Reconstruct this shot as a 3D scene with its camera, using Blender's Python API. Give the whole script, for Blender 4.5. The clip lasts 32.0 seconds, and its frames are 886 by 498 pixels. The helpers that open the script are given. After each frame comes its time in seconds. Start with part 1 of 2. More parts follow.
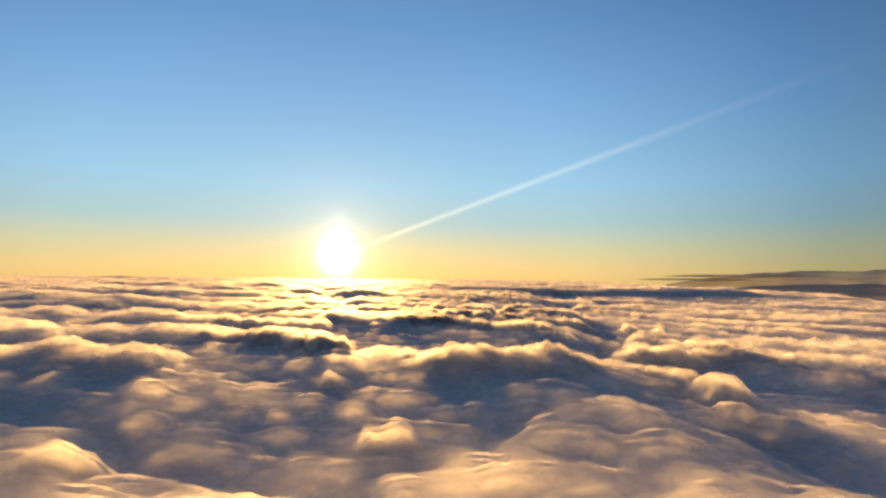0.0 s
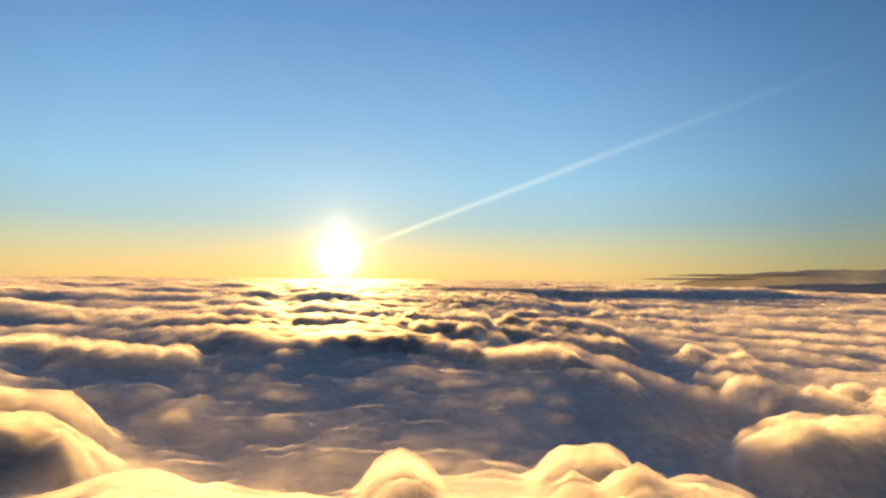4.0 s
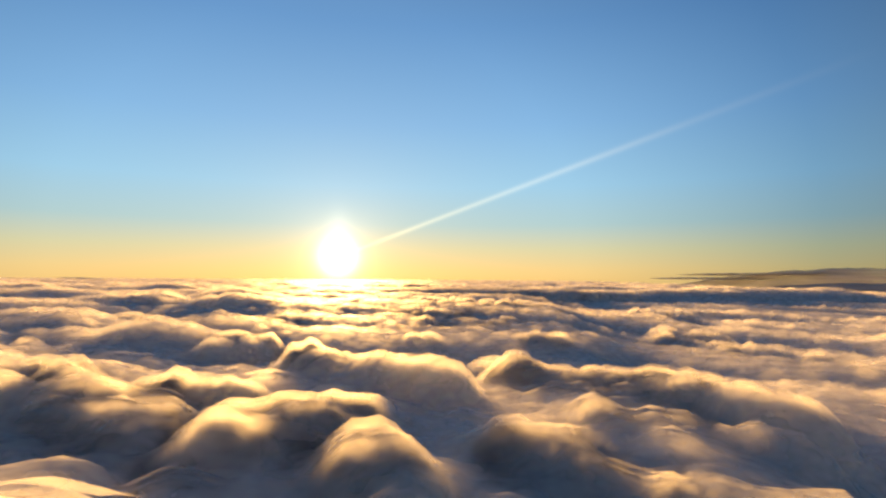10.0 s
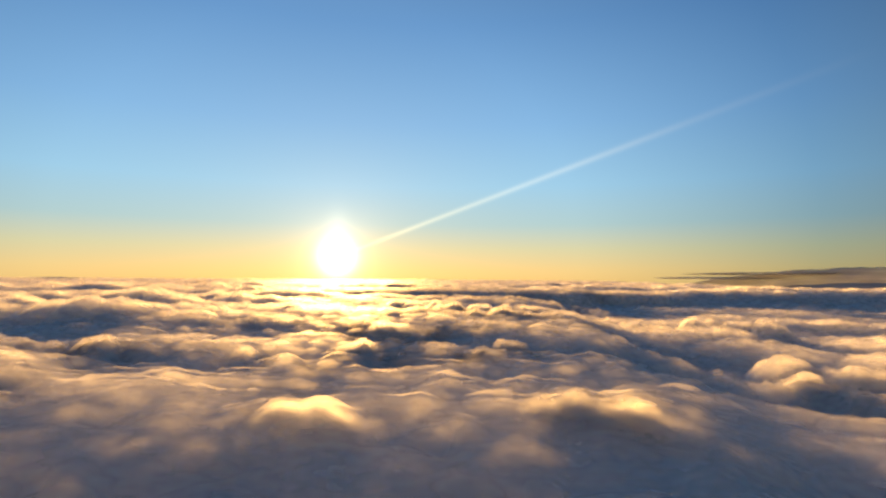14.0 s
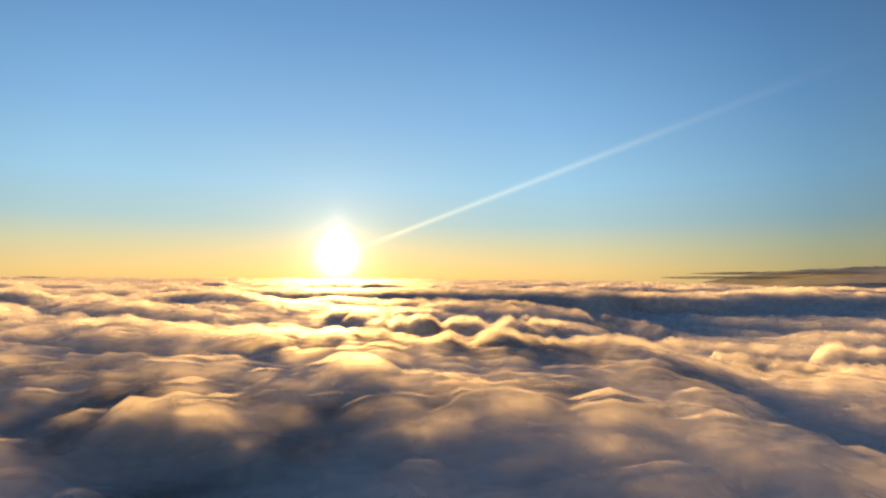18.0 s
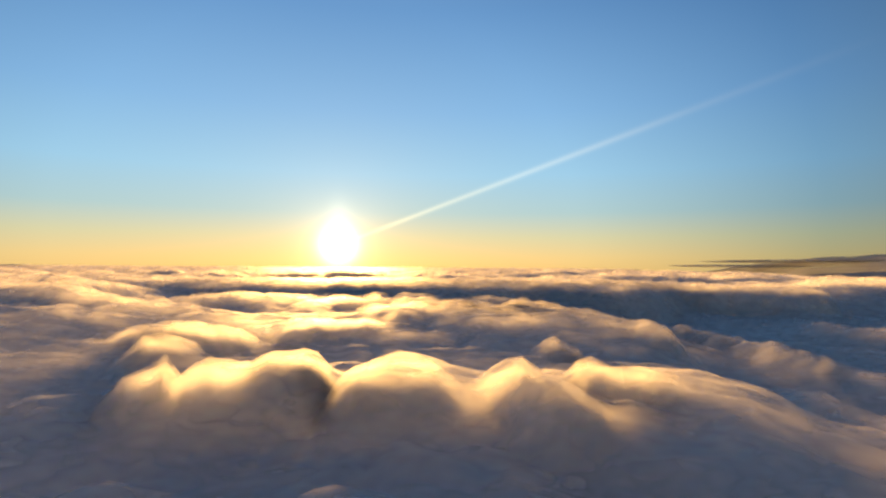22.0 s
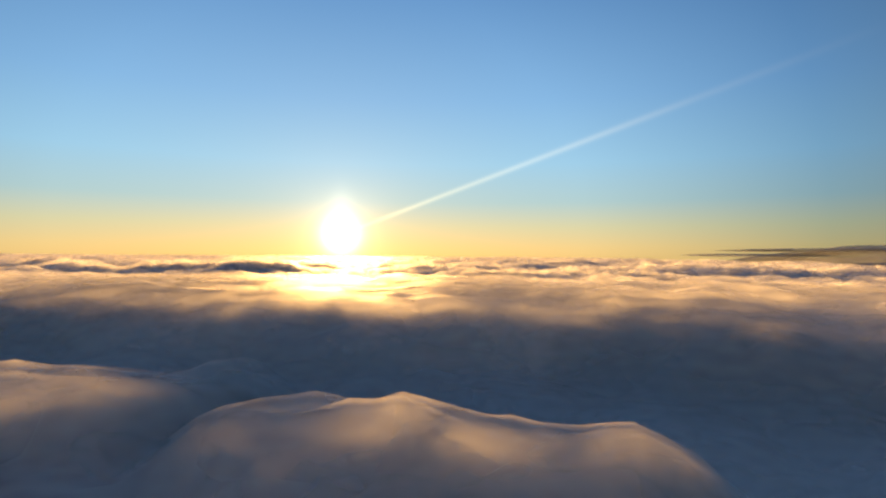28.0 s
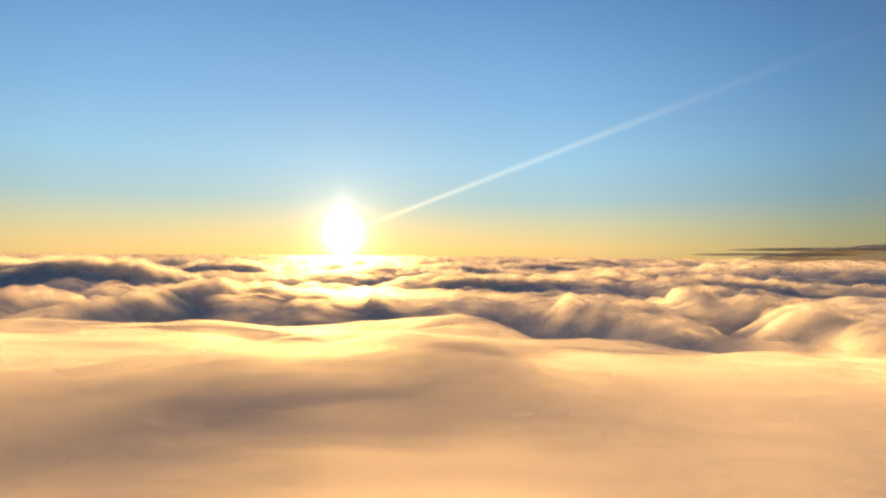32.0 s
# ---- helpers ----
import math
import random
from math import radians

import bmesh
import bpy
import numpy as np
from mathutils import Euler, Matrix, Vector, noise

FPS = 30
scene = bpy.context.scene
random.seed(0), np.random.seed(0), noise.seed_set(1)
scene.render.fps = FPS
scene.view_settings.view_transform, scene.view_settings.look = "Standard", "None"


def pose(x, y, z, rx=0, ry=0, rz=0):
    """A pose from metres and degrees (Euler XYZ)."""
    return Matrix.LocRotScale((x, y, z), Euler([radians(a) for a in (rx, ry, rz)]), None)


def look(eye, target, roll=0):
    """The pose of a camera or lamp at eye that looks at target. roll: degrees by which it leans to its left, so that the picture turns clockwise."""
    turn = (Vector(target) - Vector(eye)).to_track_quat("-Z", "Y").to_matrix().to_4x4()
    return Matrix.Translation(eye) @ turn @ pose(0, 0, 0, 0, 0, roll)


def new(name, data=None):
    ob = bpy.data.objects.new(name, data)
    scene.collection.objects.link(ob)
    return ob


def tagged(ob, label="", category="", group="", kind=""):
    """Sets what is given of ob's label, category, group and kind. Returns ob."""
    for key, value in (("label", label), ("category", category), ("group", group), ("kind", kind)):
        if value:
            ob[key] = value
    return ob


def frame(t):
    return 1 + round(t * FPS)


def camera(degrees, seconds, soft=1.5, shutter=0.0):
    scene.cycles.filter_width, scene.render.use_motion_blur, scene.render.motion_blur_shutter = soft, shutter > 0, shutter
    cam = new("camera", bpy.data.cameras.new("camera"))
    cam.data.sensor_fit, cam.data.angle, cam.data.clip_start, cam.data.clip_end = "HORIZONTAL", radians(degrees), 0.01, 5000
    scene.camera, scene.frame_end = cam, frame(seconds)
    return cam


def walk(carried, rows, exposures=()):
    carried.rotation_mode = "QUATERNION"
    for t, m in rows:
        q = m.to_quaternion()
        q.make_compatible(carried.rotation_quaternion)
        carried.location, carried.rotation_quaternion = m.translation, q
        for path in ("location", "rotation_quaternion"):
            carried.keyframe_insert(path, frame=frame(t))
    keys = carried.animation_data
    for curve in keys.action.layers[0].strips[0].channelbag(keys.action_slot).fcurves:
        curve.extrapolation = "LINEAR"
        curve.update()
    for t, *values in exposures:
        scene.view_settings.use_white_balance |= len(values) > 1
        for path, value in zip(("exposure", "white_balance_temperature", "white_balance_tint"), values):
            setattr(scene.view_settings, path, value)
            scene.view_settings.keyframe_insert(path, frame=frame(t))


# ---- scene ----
# a straight, slightly sinking flight over a sea of cloud
cam = camera(80.0, 32.0, soft=2.5)
walk(cam, [
    (0.0, pose(0, 0, 100.00, 93.12, -0.60, 6.66)),
    (2.0, pose(0, 76, 99.19, 93.14, -0.55, 6.66)),
    (4.0, pose(0, 152, 98.37, 93.15, -0.49, 6.66)),
    (6.0, pose(0, 228, 97.56, 93.16, -0.44, 6.66)),
    (8.0, pose(0, 304, 96.74, 93.17, -0.38, 6.66)),
    (10.0, pose(0, 380, 95.93, 93.19, -0.33, 6.66)),
    (12.0, pose(0, 456, 95.12, 93.18, -0.33, 6.59)),
    (14.0, pose(0, 532, 94.30, 93.17, -0.33, 6.56)),
    (16.0, pose(0, 608, 93.49, 93.16, -0.33, 6.56)),
    (18.0, pose(0, 684, 92.67, 93.16, -0.33, 6.56)),
    (19.0, pose(0, 722, 92.27, 93.04, -0.33, 6.56)),
    (20.0, pose(0, 760, 91.86, 92.82, -0.34, 6.60)),
    (21.0, pose(0, 798, 91.45, 92.33, -0.35, 6.65)),
    (22.0, pose(0, 836, 91.05, 91.90, -0.36, 6.69)),
    (23.0, pose(0, 874, 90.64, 91.59, -0.37, 6.73)),
    (24.0, pose(0, 912, 90.23, 91.13, -0.38, 6.77)),
    (25.0, pose(0, 950, 89.83, 90.92, -0.39, 6.82)),
    (26.0, pose(0, 988, 89.42, 90.77, -0.40, 6.86)),
    (28.0, pose(0, 1064, 88.60, 90.76, -0.40, 6.96)),
    (30.0, pose(0, 1140, 87.79, 90.75, -0.40, 7.06)),
    (32.0, pose(0, 1216, 86.98, 90.74, -0.40, 7.16)),
], exposures=[(0.0, 2.75), (32.0, 2.75)])
scene.cycles.transparent_max_bounces = 14
SKY = 0.154

# ---- sky, sun ----
SUN_AZ, SUN_EL = radians(17.9), radians(2.2)      # left of the flight line, above the horizon
SUN_DIR = Vector((-math.sin(SUN_AZ) * math.cos(SUN_EL), math.cos(SUN_AZ) * math.cos(SUN_EL), math.sin(SUN_EL)))

# upper end of the glare streak painted into the sky
STREAK_END = Vector((0.396, 0.871, 0.290)).normalized()


def lin(r, g, b):
    """Linear colour from 0..255 display values."""
    return tuple((c / 255 / 12.92 if c < 11 else ((c / 255 + 0.055) / 1.055) ** 2.4) for c in (r, g, b)) + (1.0,)


def ramp(nt, stops, fac, interp="EASE"):
    n = nt.nodes.new("ShaderNodeValToRGB")
    n.color_ramp.interpolation = interp
    e = n.color_ramp.elements
    while len(e) < len(stops):
        e.new(0.5)
    for el, (p, c) in zip(e, stops):
        el.position, el.color = p, c
    nt.links.new(fac, n.inputs[0])
    return n.outputs[0]


def mathn(nt, op, a, b=None, c=None):
    n = nt.nodes.new("ShaderNodeMath")
    n.operation = op
    for i, v in enumerate((a, b, c)):
        if v is None:
            continue
        if isinstance(v, (int, float)):
            n.inputs[i].default_value = v
        else:
            nt.links.new(v, n.inputs[i])
    return n.outputs[0]


def mixc(nt, mode, fac, a, b):
    n = nt.nodes.new("ShaderNodeMix")
    n.data_type, n.blend_type = "RGBA", mode
    for sock, v in ((n.inputs[0], fac), (n.inputs[6], a), (n.inputs[7], b)):
        if isinstance(v, (int, float, tuple)):
            sock.default_value = v
        else:
            nt.links.new(v, sock)
    return n.outputs[2]


def make_world():
    w = bpy.data.worlds.new("sunset_sky")
    w.use_nodes = True
    scene.world = w
    nt = w.node_tree
    nt.nodes.clear()
    out = nt.nodes.new("ShaderNodeOutputWorld")
    bg = nt.nodes.new("ShaderNodeBackground")
    co = nt.nodes.new("ShaderNodeTexCoord")
    sep = nt.nodes.new("ShaderNodeSeparateXYZ")
    nt.links.new(co.outputs["Generated"], sep.inputs[0])
    dot = nt.nodes.new("ShaderNodeVectorMath")
    dot.operation = "DOT_PRODUCT"
    nt.links.new(co.outputs["Generated"], dot.inputs[0])
    dot.inputs[1].default_value = SUN_DIR
    d = dot.outputs["Value"]
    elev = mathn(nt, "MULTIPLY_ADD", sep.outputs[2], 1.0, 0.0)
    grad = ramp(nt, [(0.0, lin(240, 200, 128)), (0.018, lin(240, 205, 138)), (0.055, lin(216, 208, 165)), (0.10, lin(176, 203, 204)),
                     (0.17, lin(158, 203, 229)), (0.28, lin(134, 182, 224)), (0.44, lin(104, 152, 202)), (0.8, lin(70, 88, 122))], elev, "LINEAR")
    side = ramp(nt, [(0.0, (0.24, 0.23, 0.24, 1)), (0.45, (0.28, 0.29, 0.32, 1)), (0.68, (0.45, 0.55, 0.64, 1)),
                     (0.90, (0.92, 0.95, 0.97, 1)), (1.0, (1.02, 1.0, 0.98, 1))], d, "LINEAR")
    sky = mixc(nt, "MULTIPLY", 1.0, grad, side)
    # wide warm aureole of scattering; the sun's bloom and blinding core painted in
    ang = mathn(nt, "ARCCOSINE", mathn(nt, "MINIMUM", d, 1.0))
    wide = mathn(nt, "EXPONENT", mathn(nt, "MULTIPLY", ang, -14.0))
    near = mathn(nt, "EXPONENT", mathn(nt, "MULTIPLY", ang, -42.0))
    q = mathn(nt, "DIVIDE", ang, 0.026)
    sun_glare = mathn(nt, "EXPONENT", mathn(nt, "MULTIPLY", mathn(nt, "MULTIPLY", q, q), -1.0))
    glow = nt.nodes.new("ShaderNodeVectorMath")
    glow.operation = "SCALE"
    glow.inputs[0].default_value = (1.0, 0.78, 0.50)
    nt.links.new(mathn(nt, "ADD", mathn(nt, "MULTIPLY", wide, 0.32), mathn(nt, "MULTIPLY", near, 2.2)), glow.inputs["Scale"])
    # the sun's upward flare spike, painted faintly into the sky
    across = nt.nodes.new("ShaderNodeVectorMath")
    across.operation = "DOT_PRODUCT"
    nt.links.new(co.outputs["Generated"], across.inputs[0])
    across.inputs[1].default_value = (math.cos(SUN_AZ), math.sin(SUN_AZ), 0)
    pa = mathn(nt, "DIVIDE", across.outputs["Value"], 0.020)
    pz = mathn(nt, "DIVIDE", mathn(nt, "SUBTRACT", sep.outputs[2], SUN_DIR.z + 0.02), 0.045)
    flare_spike = mathn(nt, "EXPONENT", mathn(nt, "MULTIPLY", mathn(nt, "ADD", mathn(nt, "MULTIPLY", pa, pa), mathn(nt, "MULTIPLY", pz, pz)), -1.0))
    sun_glare = mathn(nt, "ADD", sun_glare, mathn(nt, "MULTIPLY", flare_spike, 0.16))
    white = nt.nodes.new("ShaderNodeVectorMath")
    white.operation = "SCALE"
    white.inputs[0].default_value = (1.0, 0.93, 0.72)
    nt.links.new(mathn(nt, "MULTIPLY", sun_glare, 2.6), white.inputs["Scale"])
    # windscreen glare streak painted into the sky, climbing from the sun to the right
    side_n = SUN_DIR.cross(STREAK_END).normalized()
    along_v = (STREAK_END - SUN_DIR * STREAK_END.dot(SUN_DIR)).normalized()
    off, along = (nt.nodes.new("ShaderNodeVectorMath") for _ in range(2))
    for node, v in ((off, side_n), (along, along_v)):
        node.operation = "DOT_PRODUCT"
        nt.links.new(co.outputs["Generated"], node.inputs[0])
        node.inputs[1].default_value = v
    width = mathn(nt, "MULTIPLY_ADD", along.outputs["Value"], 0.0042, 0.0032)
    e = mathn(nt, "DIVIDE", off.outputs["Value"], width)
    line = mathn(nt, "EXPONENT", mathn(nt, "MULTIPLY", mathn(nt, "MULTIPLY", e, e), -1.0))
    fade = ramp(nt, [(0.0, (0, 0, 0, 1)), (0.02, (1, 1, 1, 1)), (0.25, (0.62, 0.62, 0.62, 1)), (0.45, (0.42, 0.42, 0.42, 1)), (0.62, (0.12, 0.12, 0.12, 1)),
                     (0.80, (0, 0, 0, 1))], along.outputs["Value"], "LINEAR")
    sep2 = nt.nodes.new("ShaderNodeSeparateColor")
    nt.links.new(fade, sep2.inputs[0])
    glare_streak = nt.nodes.new("ShaderNodeVectorMath")
    glare_streak.operation = "SCALE"
    glare_streak.inputs[0].default_value = (0.40, 0.29, 0.12)
    nt.links.new(mathn(nt, "MULTIPLY", line, sep2.outputs[0]), glare_streak.inputs["Scale"])
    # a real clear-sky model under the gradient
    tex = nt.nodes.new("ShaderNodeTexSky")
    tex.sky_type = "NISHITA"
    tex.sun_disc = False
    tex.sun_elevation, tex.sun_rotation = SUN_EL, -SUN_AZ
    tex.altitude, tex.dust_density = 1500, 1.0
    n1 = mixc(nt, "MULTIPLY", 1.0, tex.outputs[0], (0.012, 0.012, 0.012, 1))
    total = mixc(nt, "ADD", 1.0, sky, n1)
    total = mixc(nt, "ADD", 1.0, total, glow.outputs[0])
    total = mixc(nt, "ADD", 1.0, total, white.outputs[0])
    total = mixc(nt, "ADD", 1.0, total, glare_streak.outputs[0])
    nt.links.new(total, bg.inputs[0])
    bg.inputs[1].default_value = SKY
    nt.links.new(bg.outputs[0], out.inputs[0])


make_world()
sun = new("sun", bpy.data.lights.new("sun", "SUN"))
sun.data.energy, sun.data.angle, sun.data.color = 5.0, radians(7.0), (1.0, 0.51, 0.14)
LIGHT_EL = radians(4.9)
sun.matrix_world = look((0, 0, 400), Vector((0, 0, 400)) - Vector((-math.sin(SUN_AZ) * math.cos(LIGHT_EL), math.cos(SUN_AZ) * math.cos(LIGHT_EL), math.sin(LIGHT_EL))))


# ---- materials ----
def cloud_material(name, tint, fine=1.0):
    m = bpy.data.materials.new(name)
    m.use_nodes = True
    nt = m.node_tree
    b = nt.nodes["Principled BSDF"]
    co = nt.nodes.new("ShaderNodeNewGeometry")
    n1 = nt.nodes.new("ShaderNodeTexNoise")
    n1.inputs["Scale"].default_value, n1.inputs["Detail"].default_value = 0.05, 3.0
    nt.links.new(co.outputs["Position"], n1.inputs["Vector"])
    col = ramp(nt, [(0.3, (tint[0] * 0.93, tint[1] * 0.94, tint[2] * 0.96, 1)), (0.7, tint)], n1.outputs[0], "LINEAR")
    nt.links.new(col, b.inputs["Base Color"])
    b.inputs["Roughness"].default_value = 0.7
    b.inputs["Specular IOR Level"].default_value = 0.0
    b.inputs["Subsurface Weight"].default_value = 0.9
    b.inputs["Subsurface Radius"].default_value = (1.0, 1.0, 1.0)
    b.inputs["Subsurface Anisotropy"].default_value = 0.8
    b.inputs["Subsurface Scale"].default_value = 28.0
    n2 = nt.nodes.new("ShaderNodeTexNoise")
    n2.inputs["Scale"].default_value, n2.inputs["Detail"].default_value = 0.22, 5.0
    nt.links.new(co.outputs["Position"], n2.inputs["Vector"])
    bump = nt.nodes.new("ShaderNodeBump")
    bump.inputs["Strength"].default_value, bump.inputs["Distance"].default_value = 0.35, 1.4 * fine
    vor = nt.nodes.new("ShaderNodeTexVoronoi")
    vor.inputs["Scale"].default_value = 0.16
    nt.links.new(co.outputs["Position"], vor.inputs["Vector"])
    nt.links.new(mathn(nt, "MULTIPLY_ADD", vor.outputs["Distance"], -0.3, n2.outputs[0]), bump.inputs["Height"])
    nt.links.new(bump.outputs[0], b.inputs["Normal"])
    return m


M_DECK = cloud_material("cloud_vapour_deck", (0.97, 0.97, 0.97, 1))


def veil_material(name, cut, seed, thick=0.43):
    """Thin drifting vapour: lit from either side, with gaps between its wisps."""
    m = bpy.data.materials.new(name)
    m.use_nodes = True
    nt = m.node_tree
    nt.nodes.clear()
    out = nt.nodes.new("ShaderNodeOutputMaterial")
    co = nt.nodes.new("ShaderNodeNewGeometry")
    dif, tra, clear = (nt.nodes.new(n) for n in ("ShaderNodeBsdfDiffuse", "ShaderNodeBsdfTranslucent", "ShaderNodeBsdfTransparent"))
    dif.inputs[0].default_value = tra.inputs[0].default_value = (0.95, 0.95, 0.95, 1)
    lit, mix = nt.nodes.new("ShaderNodeMixShader"), nt.nodes.new("ShaderNodeMixShader")
    lit.inputs[0].default_value = 0.66
    nt.links.new(dif.outputs[0], lit.inputs[1])
    nt.links.new(tra.outputs[0], lit.inputs[2])
    vec = nt.nodes.new("ShaderNodeVectorMath")
    vec.operation = "MULTIPLY_ADD"
    vec.inputs[1].default_value, vec.inputs[2].default_value = (0.10, 0.14, 0.17), (seed * 7.3, seed * 3.1, seed)
    nt.links.new(co.outputs["Position"], vec.inputs[0])
    n = nt.nodes.new("ShaderNodeTexNoise")
    n.inputs["Scale"].default_value, n.inputs["Detail"].default_value, n.inputs["Roughness"].default_value = 1.0, 2.0, 0.5
    nt.links.new(vec.outputs[0], n.inputs["Vector"])
    a = ramp(nt, [(cut - 0.25, (0, 0, 0, 1)), (cut + 0.30, (thick, thick, thick, 1))], n.outputs[0])
    bump = nt.nodes.new("ShaderNodeBump")
    bump.inputs["Strength"].default_value, bump.inputs["Distance"].default_value = 0.15, 2.0
    nt.links.new(n.outputs[0], bump.inputs["Height"])
    nt.links.new(bump.outputs[0], dif.inputs["Normal"])
    nt.links.new(bump.outputs[0], tra.inputs["Normal"])
    thin = nt.nodes.new("ShaderNodeAttribute")
    thin.attribute_name = "vapour_amount"
    nt.links.new(mathn(nt, "MULTIPLY", a, thin.outputs["Fac"]), mix.inputs[0])
    nt.links.new(clear.outputs[0], mix.inputs[1])
    fwd, lit2 = nt.nodes.new("ShaderNodeBsdfRefraction"), nt.nodes.new("ShaderNodeMixShader")
    fwd.inputs["Color"].default_value = (1, 1, 1, 1)
    fwd.inputs["Roughness"].default_value, fwd.inputs["IOR"].default_value = 1.0, 1.12
    lit2.inputs[0].default_value = 0.075
    nt.links.new(lit.outputs[0], lit2.inputs[1])
    nt.links.new(fwd.outputs[0], lit2.inputs[2])
    nt.links.new(lit2.outputs[0], mix.inputs[2])
    nt.links.new(mix.outputs[0], out.inputs[0])
    return m


def sheet_material():
    """Thick, even stratus that lets some light through."""
    m = bpy.data.materials.new("stratus_vapour")
    m.use_nodes = True
    nt = m.node_tree
    nt.nodes.clear()
    out = nt.nodes.new("ShaderNodeOutputMaterial")
    co = nt.nodes.new("ShaderNodeNewGeometry")
    dif, tra = nt.nodes.new("ShaderNodeBsdfDiffuse"), nt.nodes.new("ShaderNodeBsdfTranslucent")
    vec = nt.nodes.new("ShaderNodeVectorMath")
    vec.operation = "MULTIPLY"
    vec.inputs[1].default_value = (0.004, 0.004, 0.10)
    nt.links.new(co.outputs["Position"], vec.inputs[0])
    n = nt.nodes.new("ShaderNodeTexNoise")
    n.inputs["Scale"].default_value, n.inputs["Detail"].default_value = 1.0, 4.0
    nt.links.new(vec.outputs[0], n.inputs["Vector"])
    col = ramp(nt, [(0.35, (0.42, 0.45, 0.50, 1)), (0.65, (0.60, 0.62, 0.66, 1))], n.outputs[0], "LINEAR")
    nt.links.new(col, dif.inputs[0])
    nt.links.new(col, tra.inputs[0])
    mix = nt.nodes.new("ShaderNodeMixShader")
    mix.inputs[0].default_value = 0.05
    nt.links.new(dif.outputs[0], mix.inputs[1])
    nt.links.new(tra.outputs[0], mix.inputs[2])
    clear, gaps = nt.nodes.new("ShaderNodeBsdfTransparent"), nt.nodes.new("ShaderNodeMixShader")
    n2 = nt.nodes.new("ShaderNodeTexNoise")
    n2.inputs["Scale"].default_value, n2.inputs["Detail"].default_value = 0.7, 5.0
    nt.links.new(vec.outputs[0], n2.inputs["Vector"])
    nt.links.new(ramp(nt, [(0.25, (0.55, 0.55, 0.55, 1)), (0.55, (0.97, 0.97, 0.97, 1))], n2.outputs[0]), gaps.inputs[0])
    nt.links.new(clear.outputs[0], gaps.inputs[1])
    nt.links.new(mix.outputs[0], gaps.inputs[2])
    nt.links.new(gaps.outputs[0], out.inputs[0])
    return m


M_SHEET = sheet_material()
M_BANK = veil_material("cloud_vapour_bank", 0.30, 9, 0.6)
M_VEILS = [veil_material(f"vapour_veil_{k}", c, k) for k, c in enumerate((0.36, 0.40, 0.44))]


# ---- cloud shapes ----
def hashed(i, j, k, seed):
    h = (i * 374761393 + j * 668265263 + k * 1442695041 + seed * 974634777) & 0xFFFFFFFF
    h = ((h ^ (h >> 13)) * 1274126177) & 0xFFFFFFFF
    return ((h ^ (h >> 16)) & 0xFFFF) / 32767.5 - 1.0


def vnoise(x, y, z, seed=0):
    """Smooth noise in -1..1 on numpy arrays."""
    xi, yi, zi = (np.floor(v).astype(np.int64) for v in (x, y, z))
    u, v, w = ((lambda f: f * f * f * (f * (f * 6 - 15) + 10))(a - b) for a, b in ((x, xi), (y, yi), (z, zi)))
    r = 0
    for a in (0, 1):
        for b in (0, 1):
            for c in (0, 1):
                wt = (u if a else 1 - u) * (v if b else 1 - v) * (w if c else 1 - w)
                r = r + wt * hashed(xi + a, yi + b, zi + c, seed)
    return r


def fbm(x, y, z, octaves, seed=0, gain=0.5, billow=False):
    r, amp, tot = 0, 1.0, 0.0
    for o in range(octaves):
        n = vnoise(x, y, z, seed + o)
        r = r + amp * (np.abs(n) * 2 - 0.7 if billow else n)
        tot += amp
        amp *= gain
        x, y, z = x * 2.03 + 3.1, y * 2.03 + 1.7, z * 2.03 + 5.3
    return r / tot


def domes(x, y, seed):
    """Rounded cauliflower heads with creases between them, about 0..1."""
    xi, yi = np.floor(x).astype(np.int64), np.floor(y).astype(np.int64)
    best = np.full(x.shape, 9.0)
    for a in (-1, 0, 1):
        for b in (-1, 0, 1):
            cx = xi + a + 0.5 + 0.45 * hashed(xi + a, yi + b, xi * 0 + 1, seed)
            cy = yi + b + 0.5 + 0.45 * hashed(xi + a, yi + b, xi * 0 + 2, seed)
            size = 0.25 * hashed(xi + a, yi + b, xi * 0 + 3, seed)
            best = np.minimum(best, (x - cx) ** 2 + (y - cy) ** 2 + 0.3 + size)
    return np.clip(1.25 - best, -0.3, 1.2)


def top_level(y):
    """The height of the cloud tops along the flight."""
    return np.interp(y, [100, 220, 300, 440, 560, 700, 770, 830, 910, 1050, 1140, 1200, 1260, 1320, 1500], [67, 70, 68, 66.5, 69, 67, 69, 71, 72, 72, 73.5, 77, 77, 75, 74])


def mesh_grid(name, P, nu, nv, mat):
    """A smooth sheet through an nu x nv array of points."""
    idx = np.arange(nu * nv).reshape(nu, nv)
    q = np.stack([idx[:-1, :-1], idx[1:, :-1], idx[1:, 1:], idx[:-1, 1:]], -1).reshape(-1, 4)
    me = bpy.data.meshes.new(name)
    me.vertices.add(len(P))
    me.vertices.foreach_set("co", P.astype(np.float32).ravel())
    me.loops.add(q.size)
    me.loops.foreach_set("vertex_index", q.astype(np.int32).ravel())
    me.polygons.add(len(q))
    me.polygons.foreach_set("loop_start", np.arange(0, q.size, 4, dtype=np.int32))
    me.polygons.foreach_set("loop_total", np.full(len(q), 4, dtype=np.int32))
    me.polygons.foreach_set("use_smooth", np.ones(len(q), dtype=bool))
    me.update(calc_edges=True)
    me.materials.append(mat)
    return me


BANKS = []


def bank(x, y, z, half, d, turn):
    """One billowing bank: the middle of its crest, its height, half its length, half its depth, and its turn in degrees."""
    BANKS.append((x, y, z, half, d, radians(turn)))


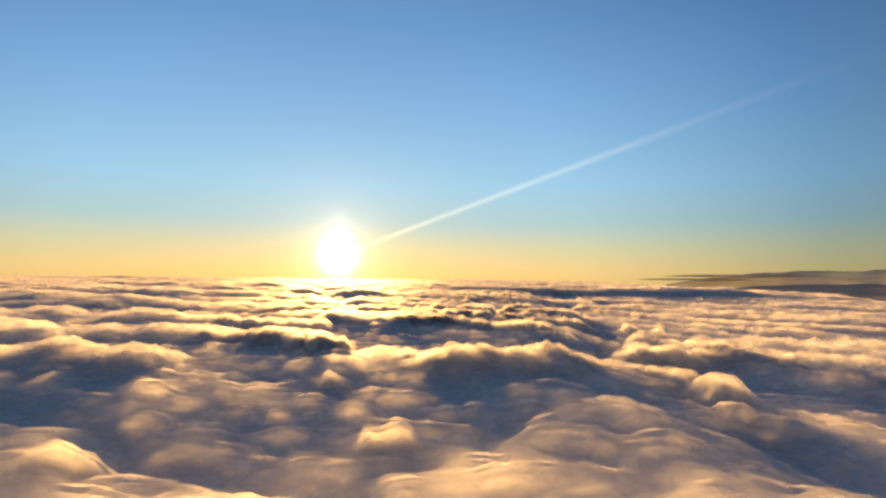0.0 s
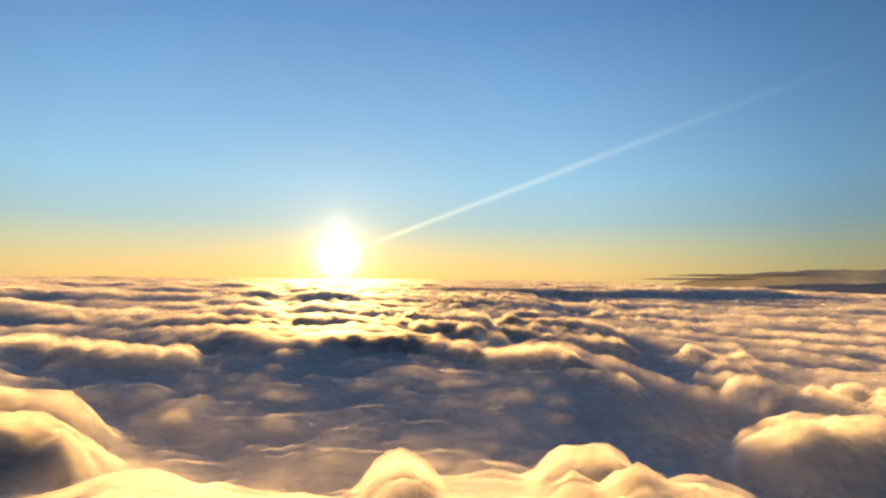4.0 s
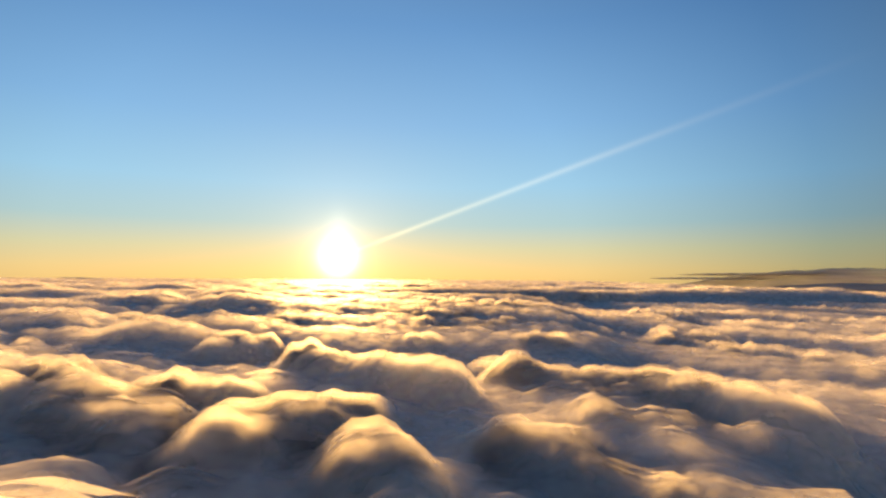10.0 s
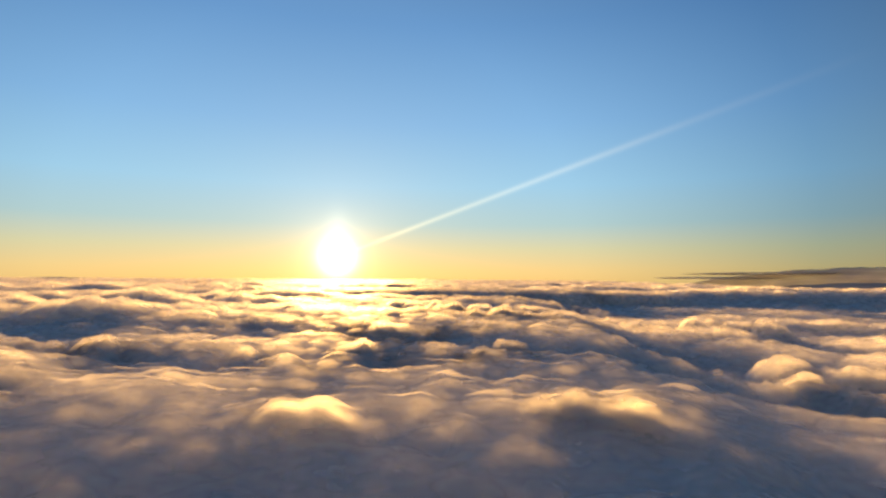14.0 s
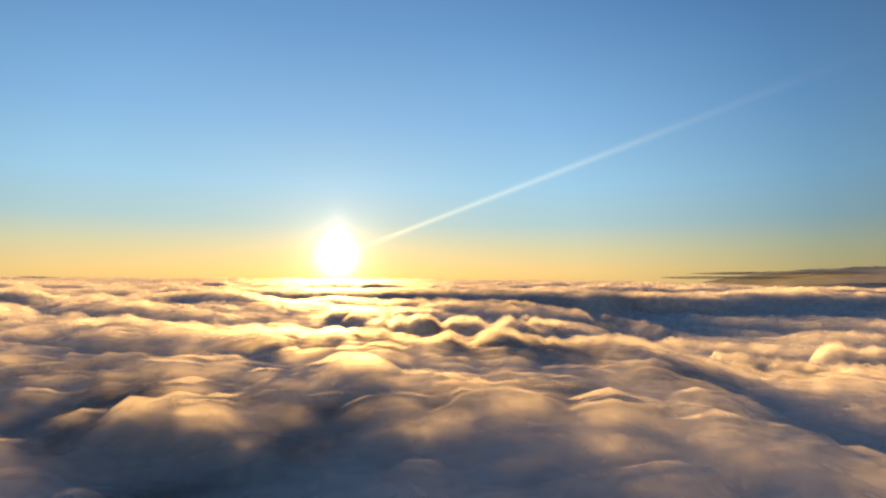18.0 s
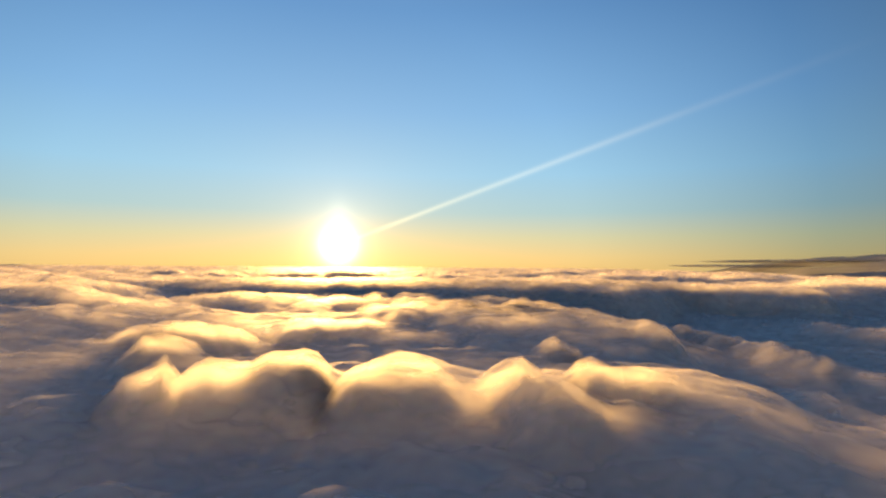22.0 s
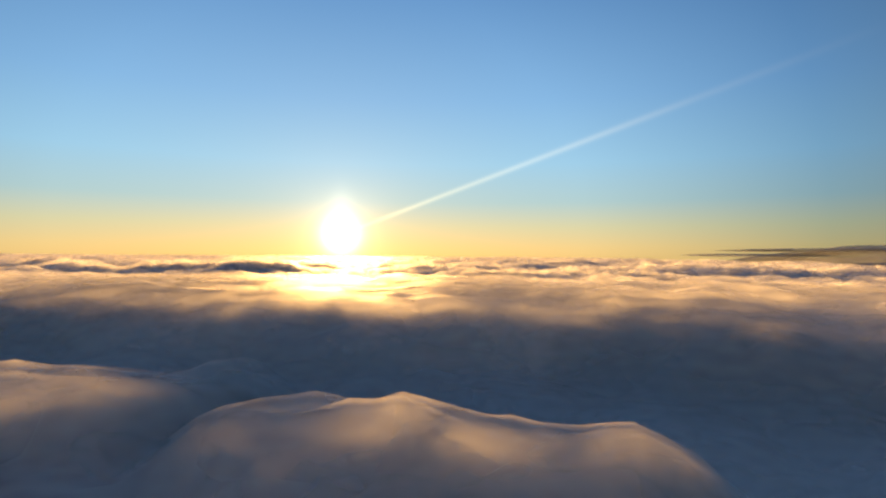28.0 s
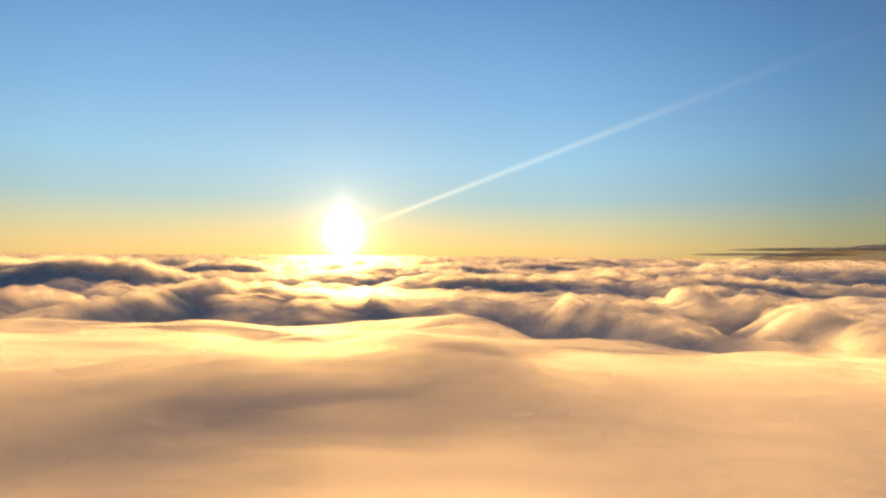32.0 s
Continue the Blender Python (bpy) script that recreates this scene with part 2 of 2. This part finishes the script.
bank(-153, 184, 69.2, 40, 22, -18)
bank(-116, 252, 69.6, 21, 12, 8)
bank(-77, 235, 70.1, 9, 5, -31)
bank(-2, 208, 69.9, 29, 19, 18)
bank(52, 216, 63.0, 39, 15, -49)
bank(118, 300, 60.7, 68, 13, -57)
bank(-26, 119, 63.5, 5, 4, 24)
bank(74, 158, 58.6, 14, 9, -60)
bank(-82, 89, 65.0, 8, 5, 0)
bank(-124, 250, 69.7, 26, 14, 13)
bank(-79, 234, 70.2, 6, 8, 40)
bank(-22, 200, 69.8, 10, 9, 21)
bank(14, 227, 69.3, 6, 6, -11)
bank(-14, 225, 68.4, 3, 4, 11)
bank(100, 290, 60.5, 37, 12, 2)
bank(65, 236, 59.1, 12, 7, -41)
bank(-55, 168, 64.9, 3, 5, 8)
bank(-174, 349, 67.5, 58, 10, -9)
bank(-36, 394, 67.0, 27, 10, -32)
bank(10, 368, 67.3, 16, 8, -6)
bank(32, 338, 64.6, 10, 6, -8)
bank(113, 456, 57.8, 13, 6, -13)
bank(86, 378, 58.2, 12, 6, -49)
bank(-102, 239, 69.0, 8, 8, -18)
bank(-84, 238, 69.0, 5, 7, 39)
bank(-74, 222, 67.5, 5, 5, 0)
bank(-40, 216, 67.3, 2, 4, 39)
bank(14, 243, 68.0, 5, 6, -2)
bank(30, 245, 61.0, 6, 5, -47)
bank(-4, 213, 68.3, 3, 4, -1)
bank(-17, 237, 66.0, 4, 4, -32)
bank(71, 283, 59.6, 9, 8, 0)
bank(124, 351, 58.5, 17, 8, 10)
bank(-187, 473, 69.1, 34, 26, 14)
bank(-131, 385, 66.1, 9, 8, 45)
bank(-107, 496, 67.8, 32, 8, -1)
bank(-105, 442, 65.5, 6, 5, 17)
bank(-51, 403, 67.0, 24, 13, 17)
bank(-18, 375, 66.2, 7, 6, -30)
bank(-43, 489, 67.6, 18, 12, 2)
bank(-12, 445, 66.0, 29, 8, -66)
bank(10, 384, 66.1, 16, 10, 16)
bank(33, 390, 61.3, 8, 6, 19)
bank(31, 457, 64.3, 36, 10, -39)
bank(33, 531, 67.3, 42, 8, -36)
bank(31, 366, 59.7, 2, 4, -28)
bank(104, 418, 54.8, 10, 7, -63)
bank(-153, 473, 67.2, 25, 10, -11)
bank(-120, 441, 65.5, 17, 9, 9)
bank(-135, 511, 68.1, 17, 12, 71)
bank(-96, 496, 67.8, 34, 10, -35)
bank(-71, 509, 67.2, 9, 6, 8)
bank(-44, 478, 67.3, 14, 10, 38)
bank(-20, 461, 66.0, 12, 8, -34)
bank(-41, 541, 68.9, 36, 10, -37)
bank(-62, 402, 67.0, 14, 11, 20)
bank(-33, 402, 67.0, 9, 10, -14)
bank(-79, 391, 66.1, 6, 8, 22)
bank(-107, 415, 66.8, 12, 10, -25)
bank(-45, 393, 64.0, 10, 6, 0)
bank(32, 539, 66.3, 34, 8, -25)
bank(5, 485, 65.6, 8, 5, 8)
bank(37, 499, 63.3, 22, 7, -32)
bank(30, 462, 62.7, 28, 12, -25)
bank(65, 456, 56.8, 14, 8, -84)
bank(-129, 520, 68.4, 11, 10, 18)
bank(-83, 483, 67.5, 13, 9, -2)
bank(-90, 510, 67.2, 8, 7, 7)
bank(-71, 509, 67.2, 8, 7, 7)
bank(-53, 472, 67.2, 5, 8, 56)
bank(-41, 481, 67.4, 9, 9, 29)
bank(-22, 460, 65.9, 5, 6, -4)
bank(-116, 607, 68.7, 13, 8, 11)
bank(-76, 587, 65.1, 22, 6, -43)
bank(-33, 550, 65.2, 19, 9, -21)
bank(-39, 636, 66.2, 9, 4, -8)
bank(23, 545, 67.1, 26, 9, -29)
bank(69, 547, 60.1, 21, 9, -51)
bank(18, 647, 66.0, 12, 5, -25)
bank(117, 733, 60.1, 24, 8, -41)
bank(135, 644, 59.1, 33, 8, -63)
bank(19, 500, 64.9, 6, 7, 35)
bank(35, 512, 59.6, 9, 8, -19)
bank(5, 480, 66.4, 8, 9, -33)
bank(-211, 687, 67.6, 64, 12, -27)
bank(-114, 594, 68.0, 16, 10, 66)
bank(-73, 569, 68.4, 6, 6, 38)
bank(-64, 555, 67.3, 4, 6, 20)
bank(-126, 662, 67.9, 49, 9, 103)
bank(-48, 711, 63.3, 13, 6, -33)
bank(-10, 719, 66.6, 4, 3, -18)
bank(-53, 662, 59.7, 12, 5, -8)
bank(19, 661, 61.7, 11, 6, -8)
bank(7, 572, 63.3, 10, 8, -24)
bank(-6, 588, 62.1, 6, 7, 21)
bank(105, 695, 59.6, 28, 8, -72)
bank(31, 569, 58.2, 8, 8, -45)
bank(-70, 569, 67.4, 4, 5, 4)
bank(-51, 697, 62.1, 13, 7, -7)
bank(-48, 644, 60.0, 8, 5, 23)
bank(24, 666, 60.4, 12, 5, 9)
bank(23, 648, 58.4, 7, 6, 22)
bank(105, 700, 58.4, 23, 7, -49)
bank(-10, 718, 66.6, 6, 3, -32)
bank(3, 731, 67.1, 6, 4, 7)
bank(-174, 699, 67.1, 27, 9, -1)
bank(-124, 710, 67.4, 25, 9, 27)
bank(-178, 797, 70.5, 11, 10, 47)
bank(-121, 789, 70.1, 22, 14, 31)
bank(-79, 760, 68.0, 12, 10, 27)
bank(-48, 760, 69.0, 16, 13, -7)
bank(-37, 734, 67.1, 9, 9, 7)
bank(-18, 773, 68.5, 8, 7, -9)
bank(8, 786, 70.0, 12, 9, -6)
bank(-22, 715, 66.4, 8, 8, 21)
bank(-8, 708, 66.2, 5, 6, 37)
bank(-51, 719, 67.6, 7, 9, 45)
bank(-35, 712, 65.4, 3, 4, 52)
bank(6, 727, 65.8, 7, 9, 7)
bank(-85, 701, 67.1, 5, 10, 30)
bank(-71, 698, 65.1, 3, 6, 45)
bank(-56, 683, 65.3, 3, 6, 67)
bank(42, 817, 65.8, 6, 6, 7)
bank(39, 787, 62.9, 3, 3, -33)
bank(91, 868, 63.9, 23, 8, -42)
bank(139, 879, 65.1, 32, 9, -52)
bank(-88, 791, 70.2, 14, 9, 29)
bank(-76, 772, 69.5, 8, 9, 39)
bank(-61, 781, 68.8, 12, 8, 7)
bank(-43, 761, 69.0, 13, 12, 23)
bank(-74, 826, 71.7, 7, 6, 7)
bank(-102, 820, 70.5, 12, 7, -12)
bank(-50, 833, 71.8, 20, 12, 49)
bank(-11, 842, 72.2, 22, 9, 1)
bank(26, 850, 69.4, 15, 8, -21)
bank(-27, 796, 69.4, 7, 7, 7)
bank(7, 781, 69.8, 12, 11, -5)
bank(-20, 763, 69.1, 8, 9, -17)
bank(28, 820, 66.2, 16, 8, -13)
bank(51, 824, 61.6, 11, 6, -87)
bank(83, 863, 62.7, 12, 7, -24)
bank(-66, 835, 72.0, 6, 9, 28)
bank(-58, 846, 72.3, 6, 10, 26)
bank(-46, 850, 72.4, 7, 10, 18)
bank(-22, 846, 71.3, 14, 12, -6)
bank(5, 848, 72.3, 13, 14, 9)
bank(27, 867, 65.7, 5, 8, -23)
bank(41, 865, 63.8, 9, 8, -46)
bank(-58, 824, 70.6, 4, 8, 13)
bank(-37, 819, 70.4, 5, 8, 11)
bank(18, 839, 64.9, 9, 8, -6)
bank(-56, 913, 72.0, 4, 4, 10)
bank(-38, 918, 72.9, 8, 5, 27)
bank(-18, 919, 72.9, 6, 5, 10)
bank(5, 915, 71.9, 10, 5, -57)
bank(20, 926, 72.5, 8, 5, -16)
bank(-89, 963, 72.5, 11, 6, 100)
bank(-75, 964, 72.4, 9, 6, 10)
bank(-71, 940, 71.7, 6, 5, 47)
bank(-51, 989, 72.2, 14, 6, 43)
bank(-63, 920, 69.9, 3, 5, 77)
bank(-50, 928, 69.8, 5, 7, 53)
bank(-38, 926, 71.9, 6, 6, 14)
bank(-19, 927, 71.4, 8, 8, 44)
bank(4, 935, 67.8, 6, 6, -22)
bank(12, 919, 69.3, 5, 5, -51)
bank(25, 964, 66.8, 9, 5, -14)
bank(32, 951, 63.2, 12, 8, -40)
bank(12, 968, 70.4, 5, 4, -47)
bank(22, 1025, 71.3, 41, 10, -52)
bank(78, 1022, 63.9, 35, 9, -72)
bank(-39, 1079, 72.9, 27, 16, -26)
bank(1, 1061, 72.6, 15, 16, -1)
bank(38, 1079, 66.3, 24, 14, -37)
bank(70, 1055, 63.7, 20, 11, -63)
bank(-110, 1092, 73.1, 23, 13, -17)
bank(-63, 1077, 72.9, 16, 13, 21)
bank(-12, 1066, 72.6, 12, 18, 28)
bank(8, 1057, 72.3, 16, 14, -52)
bank(41, 1076, 63.9, 11, 11, 8)
bank(-33, 1040, 72.7, 19, 22, 5)
bank(-77, 1111, 73.5, 15, 7, 35)
bank(-45, 1117, 73.6, 15, 8, 34)
bank(-9, 1110, 73.4, 21, 8, -6)
bank(35, 1141, 70.0, 20, 9, -9)
bank(-71, 1184, 77.5, 26, 6, 6)
bank(-28, 1193, 78.2, 20, 6, -8)
bank(-127, 1247, 78.6, 16, 12, 34)
bank(-111, 1297, 77.0, 41, 12, 86)
bank(-39, 1206, 77.2, 20, 9, 91)
bank(-17, 1238, 78.7, 32, 12, 57)
bank(5, 1194, 77.2, 13, 10, -24)
bank(20, 1179, 75.9, 14, 10, -30)
bank(58, 1320, 74.0, 64, 9, -87)
bank(-86, 1337, 74.7, 63, 10, 99)
bank(-66, 1378, 73.5, 37, 9, -36)
bank(34, 1303, 73.0, 51, 9, -65)
bank(-13, 1466, 74.5, 39, 10, 8)
bank(90, 1512, 74.5, 60, 10, -63)
bank(-110, 415, 67.0, 42, 48, 0)
bank(-10, 1206, 79.4, 90, 64, 0)
bank(-150, 1208, 78.5, 70, 60, -4)
bank(120, 1205, 77.5, 60, 34, -14)
bank(-175, 1420, 81.0, 26, 22, 6)
bank(-260, 1455, 79.0, 40, 22, 0)


def graded(lo, hi, fine_lo, fine_hi, step, grow):
    a = list(np.arange(fine_lo, fine_hi, step))
    s = step
    while a[-1] < hi:
        s *= grow
        a.append(a[-1] + s)
    s = step
    while a[0] > lo:
        s *= grow
        a.insert(0, a[0] - s)
    return np.array(a)


def smooth_max(a, b, k):
    h = np.clip(0.5 + 0.5 * (a - b) / k, 0, 1)
    return b + (a - b) * h + k * h * (1 - h)


def outside(X, Y):
    """How far a place lies outside the strip that the flight passes over closely."""
    return np.hypot(np.maximum(np.abs(X) - 170, 0), np.maximum(Y - 1500, 0))


def warp(X, Y):
    zero = np.zeros_like(X)
    return (9.0 * fbm(X / 30, Y / 30, zero + 3.3, 3, seed=21, gain=0.6), 9.0 * fbm(X / 30, Y / 30, zero + 7.7, 3, seed=22, gain=0.6))


def billows(X, Y, wx, wy):
    """Cauliflower heads in three sizes; billowy and smooth stretches alternate along the flight."""
    calm = np.interp(Y, [550, 600, 660, 700, 900, 940, 1010, 1050, 1150, 1190, 1290, 1340], [1, 0.8, 0.8, 1, 1, 0.6, 0.6, 0.75, 0.5, 0.18, 0.25, 0.9])
    calm = np.where(np.abs(X) < 220, calm, 0.9)
    out = outside(X, Y)
    n1, n2, n3 = 1 / (1 + (out / 900) ** 2), 1 / (1 + (out / 300) ** 2), 1 / (1 + (out / 80) ** 2)
    sx, sy = X + 0.5 * wx, Y + 0.5 * wy
    b1 = (2.6 * (domes(sx / 27, sy / 19, 70) - 0.55) + 1.6 * fbm(sx / 17, sy / 13, X * 0, 2, seed=71, billow=True)) * n1
    b2 = 3.3 * (domes((sx + b1) / 12.5, (sy - b1) / 9.5, 80) - 0.55) * n2
    b3 = 1.9 * (domes((X + b2) / 5.6, (Y + b2) / 4.6, 90) - 0.55) * n3
    b4 = 0.55 * fbm((X + b3) / 3.1, (Y - b3) / 2.7, X * 0, 2, seed=75, billow=True) * n3
    return calm * b1, calm * (b2 + b3 + b4)


HOLLOWS = ((-40, 125, 42, 50, 4), (48, 285, 30, 40, 6), (-30, 268, 85, 42, 7), (-50, 585, 75, 42, 7), (25, 595, 60, 42, 5.5),
           (-20, 885, 110, 30, 4), (5, 962, 95, 24, 4), (-70, 318, 70, 26, 2), (10, 1105, 75, 22, 4), (10, 1318, 120, 28, 8))      # open hollows: middle, half widths, depth


def sea_height(X, Y, wx, wy):
    """The open cloud sea: hollows and long rolls, hollows, a lower shelf sunk to darken the sea right of the flight
    line, lower country far to the right that fits the view of the stratus.
    """
    zero = np.zeros_like(X)
    c, s = math.cos(-0.35), math.sin(-0.35)
    U, V = c * X + s * Y, -s * X + c * Y
    roll = fbm((U + wx) / 120, (V + wy) / 48, zero, 3, seed=40, gain=0.45, billow=True)
    swell = fbm(X / 420, Y / 300, zero, 2, seed=60)
    far = np.clip(np.clip((np.abs(X - 5 - 0.03 * Y) - 130) / 120, 0, 1) + np.clip((Y - 1420) / 150, 0, 1) + np.clip((70 - Y) / 60, 0, 1), 0, 1)
    drop = np.interp(Y, [0, 280, 400, 520, 560, 650, 740, 800, 852, 890, 960, 1060, 1150], [6, 5, 5.5, 6.5, 6, 4, 3, 2.5, 2.5, 6, 3.5, 4, 6])      # how far hollows lie under the tops
    H = top_level(Y) - drop + 2.0 * swell + (0.3 + 0.7 * far) * (2.0 + 9.0 * roll) + 1.0 * far
    for x, y, rx, ry, deep in HOLLOWS:
        H = H - deep * np.exp(-((((X + wx - x) / rx) ** 2 + ((Y + wy - y) / ry) ** 2) ** 1.5))
    # right of the flight line: sea sunk to darken it, in long slanting rolls
    shelf = np.clip((X + 0.6 * wx - 30) / 45, 0, 1) * np.clip((900 - X) / 400, 0, 1) * np.clip((1240 - Y) / 70, 0, 1) * np.clip((Y - 60) / 80, 0, 1)
    shelf = shelf * shelf * (3 - 2 * shelf)
    U, V = math.cos(0.70) * X - math.sin(0.70) * Y, math.sin(0.70) * X + math.cos(0.70) * Y
    long = fbm((U + wx) / 190, (V + 0.7 * wy) / 42, zero + 2.2, 2, seed=45, gain=0.4)
    H = H - shelf * (13.0 + 0.8 * (2.0 + 9.0 * roll) * (0.3 + 0.7 * far) - 7.5 * np.clip(1 - 1.7 * np.abs(long), 0, 1) ** 1.3)
    # far right sunk to fit the camera's view, baring the stratus lower down
    right = np.clip((X - 450) / 1500, 0, 1)
    H = H - 130.0 * right * right * (3 - 2 * right)
    return H, (0.75 + 0.2 * far) * (1 - 0.65 * shelf)


def bank_height(b, X, Y, wx, wy):
    x, y, z, half, d, turn = b
    k = min(d / 12.0, 1.0)
    px, py = X + k * wx - x, Y + k * wy - y
    u, v = math.cos(turn) * px + math.sin(turn) * py, -math.sin(turn) * px + math.cos(turn) * py
    run = max(half - 0.4 * d, 0.3 * half)
    e = np.hypot(np.maximum(np.abs(u) - run, 0) / d, v / d)
    if d > 32:                                            # broad banks have level tops
        return z - 0.8 - 7.0 * e ** 6
    return z - 0.8 - min(8.0, 0.48 * d + 1.6) * e * e / (0.75 + 0.25 * e)


def height(X, Y):
    """Height of the cloud tops: the sea, the banks that rise from it, and the billows on both."""
    wx, wy = warp(X, Y)
    H, free = sea_height(X, Y, wx, wy)
    rise = np.full_like(X, 0.0)
    for b in BANKS:
        reach = b[3] + 2.6 * b[4] + 10
        q = np.where((np.abs(X - b[0]) < reach) & (np.abs(Y - b[1]) < reach))[0]
        if len(q):
            h = bank_height(b, X[q], Y[q], wx[q], wy[q])
            rise[q] = np.maximum(rise[q], np.clip((h - H[q]) / 4 + 0.6, 0, 1))
            H[q] = smooth_max(H[q], h, min(0.6 + 0.14 * b[4], 3.5))
    coarse, fine = billows(X, Y, wx, wy)
    lift = np.maximum(free, 0.5 + 0.5 * rise)
    return H + lift * (coarse + fine)


def density(me, values):
    """How thick the vapour of a sheet is, from vertex to vertex."""
    at = me.attributes.new("vapour_amount", "FLOAT", "POINT")
    at.data.foreach_set("value", np.asarray(values, np.float32))


def build_bank(b):
    """One bank's own vapour: a thick layer over its crest and flanks and a loose wisp above, both thinning to nothing at the rim."""
    x, y, z, half, d, turn = b
    ob = new("cloud_bank")
    ob.location = (x, y, z)
    a, w = half + 0.8 * d + 2, 1.35 * d + 2
    nu, nv = min(max(int(2 * a / 1.5), 16), 120), min(max(int(2 * w / 1.5), 16), 90)
    u, v = np.meshgrid(np.linspace(-1, 1, nu), np.linspace(-1, 1, nv), indexing="ij")
    du, dv = u * np.sqrt(1 - v * v / 2), v * np.sqrt(1 - u * u / 2)      # square to disc, so that the rim is round
    rho = (du * du + dv * dv).ravel()
    X = (x + math.cos(turn) * du * a - math.sin(turn) * dv * w).ravel()
    Y = (y + math.sin(turn) * du * a + math.cos(turn) * dv * w).ravel()
    Z = height(X, Y)
    kind = "broad smooth" if half > 60 or d > 20 else "long slanting" if half > 2.2 * d else "wide" if d > 10 else "small" if d < 6 else "rounded"
    tagged(ob, f"{kind} white cloud bank with a sunlit golden crest", "cloud", "cloud banks on the cloud sea")
    full = min(0.55 + d / 20, 1.2)
    for k, (name, m) in enumerate((("billow", M_BANK), ("wisp", M_VEILS[2]))):
        n = fbm(X / 9, Y / 9, Z * 0 + k * 4.4, 2, seed=90)
        up = (0.45, 1.7)[k] * full * (1 + 0.6 * n) * (1 - 0.7 * rho) + 0.2
        me = mesh_grid(name, np.stack([X - x, Y - y, Z + up - z], -1), nu, nv, m)
        density(me, np.clip(1.2 * (1 - rho), 0, 1) ** 1.2)
        layer = new(name, me)
        layer.parent = ob
        if k:
            tagged(layer, "thin translucent wisp over the crest")


def build_clouds():
    """The cloud sea as one solid sheet, and the vapour of the banks that rise from it."""
    xs = graded(-5200, 5200, -150, 290, 1.8, 1.027)
    ys = graded(-2500, 4990, 30, 1500, 1.8, 1.017)
    X, Y = (v.ravel() for v in np.meshgrid(xs, ys, indexing="ij"))
    sea = new("ground", mesh_grid("cloud_sea", np.stack([X, Y, height(X, Y)], -1), len(xs), len(ys), M_DECK))
    tagged(sea, "rolling sea of white cloud reaching the horizon", "cloud", kind="structure")
    for b in BANKS:
        build_bank(b)


build_clouds()


def build_veils():
    """Thin vapour drifting close over the whole cloud sea."""
    xs = graded(-5200, 5200, -170, 200, 2.4, 1.035)
    ys = graded(-300, 4985, 30, 1480, 2.4, 1.02)
    X, Y = (v.ravel() for v in np.meshgrid(xs, ys, indexing="ij"))
    H = height(X, Y)
    reach = np.clip(outside(X, Y) / 500, 0, 3)
    for k, m in enumerate(M_VEILS):
        n = fbm(X / 16, Y / 14, X * 0 + k * 2.7, 2, seed=130 + k) / (1 + reach)
        Z = H + (1.1 + 0.95 * k) * (1 + 0.55 * n + 0.5 * reach)
        me = mesh_grid("vapour_veil", np.stack([X, Y, Z], -1), len(xs), len(ys), m)
        density(me, np.ones(len(me.vertices)))
        tagged(new("vapour_veil", me), "thin translucent vapour drifting over the cloud sea", "cloud", kind="stuff")


build_veils()


def far_stratus(azimuth, low, high, length, tilt, radius=4830.0):
    """A flat, dark sheet of cloud near the horizon, right of the flight line by azimuth degrees."""
    nu, nv = 90, 18
    u = np.linspace(-1, 1, nu)[:, None] + np.zeros((1, nv))
    ph = np.linspace(-np.pi / 2, np.pi / 2, nv)[None, :] + np.zeros((nu, 1))
    a = radians(azimuth) + u * length / radius
    body = np.clip(1 - np.abs(u) ** 2.2, 0, 1) ** 0.8
    n = fbm(u * 6 + azimuth, ph * 0.6, u * 0, 4, seed=5)
    top_n = fbm(u * 9 + azimuth, u * 0, u * 0, 4, seed=8)
    mid, half = 0.5 * (low + high) + tilt * u, 0.5 * (high - low)
    R = radius - np.cos(ph) * 160 * body * (1 + 0.4 * n)
    Z = mid + half * np.sin(ph) * body * (1 + 0.12 * top_n)
    P = np.stack([R * np.sin(a), R * np.cos(a), Z], -1).reshape(-1, 3)
    ob = new("stratus_sheet", mesh_grid("stratus_sheet", P, nu, nv, M_SHEET))
    tagged(ob, "long flat grey stratus sheet low over the horizon", "cloud", "far cloud sheets")


far_stratus(33.0, -150.0, 182.0, 1480.0, -22.0)
far_stratus(34.0, -170.0, 84.0, 1330.0, -20.0, 4600.0)
far_stratus(18.5, 96.0, 116.0, 420.0, 0.0, 4750.0)
far_stratus(22.0, 128.0, 150.0, 520.0, 4.0, 4780.0)
far_stratus(-38.5, 40.0, 88.0, 260.0, 0.0, 4860.0)
far_stratus(-36.0, 40.0, 76.0, 420.0, 0.0, 4800.0)
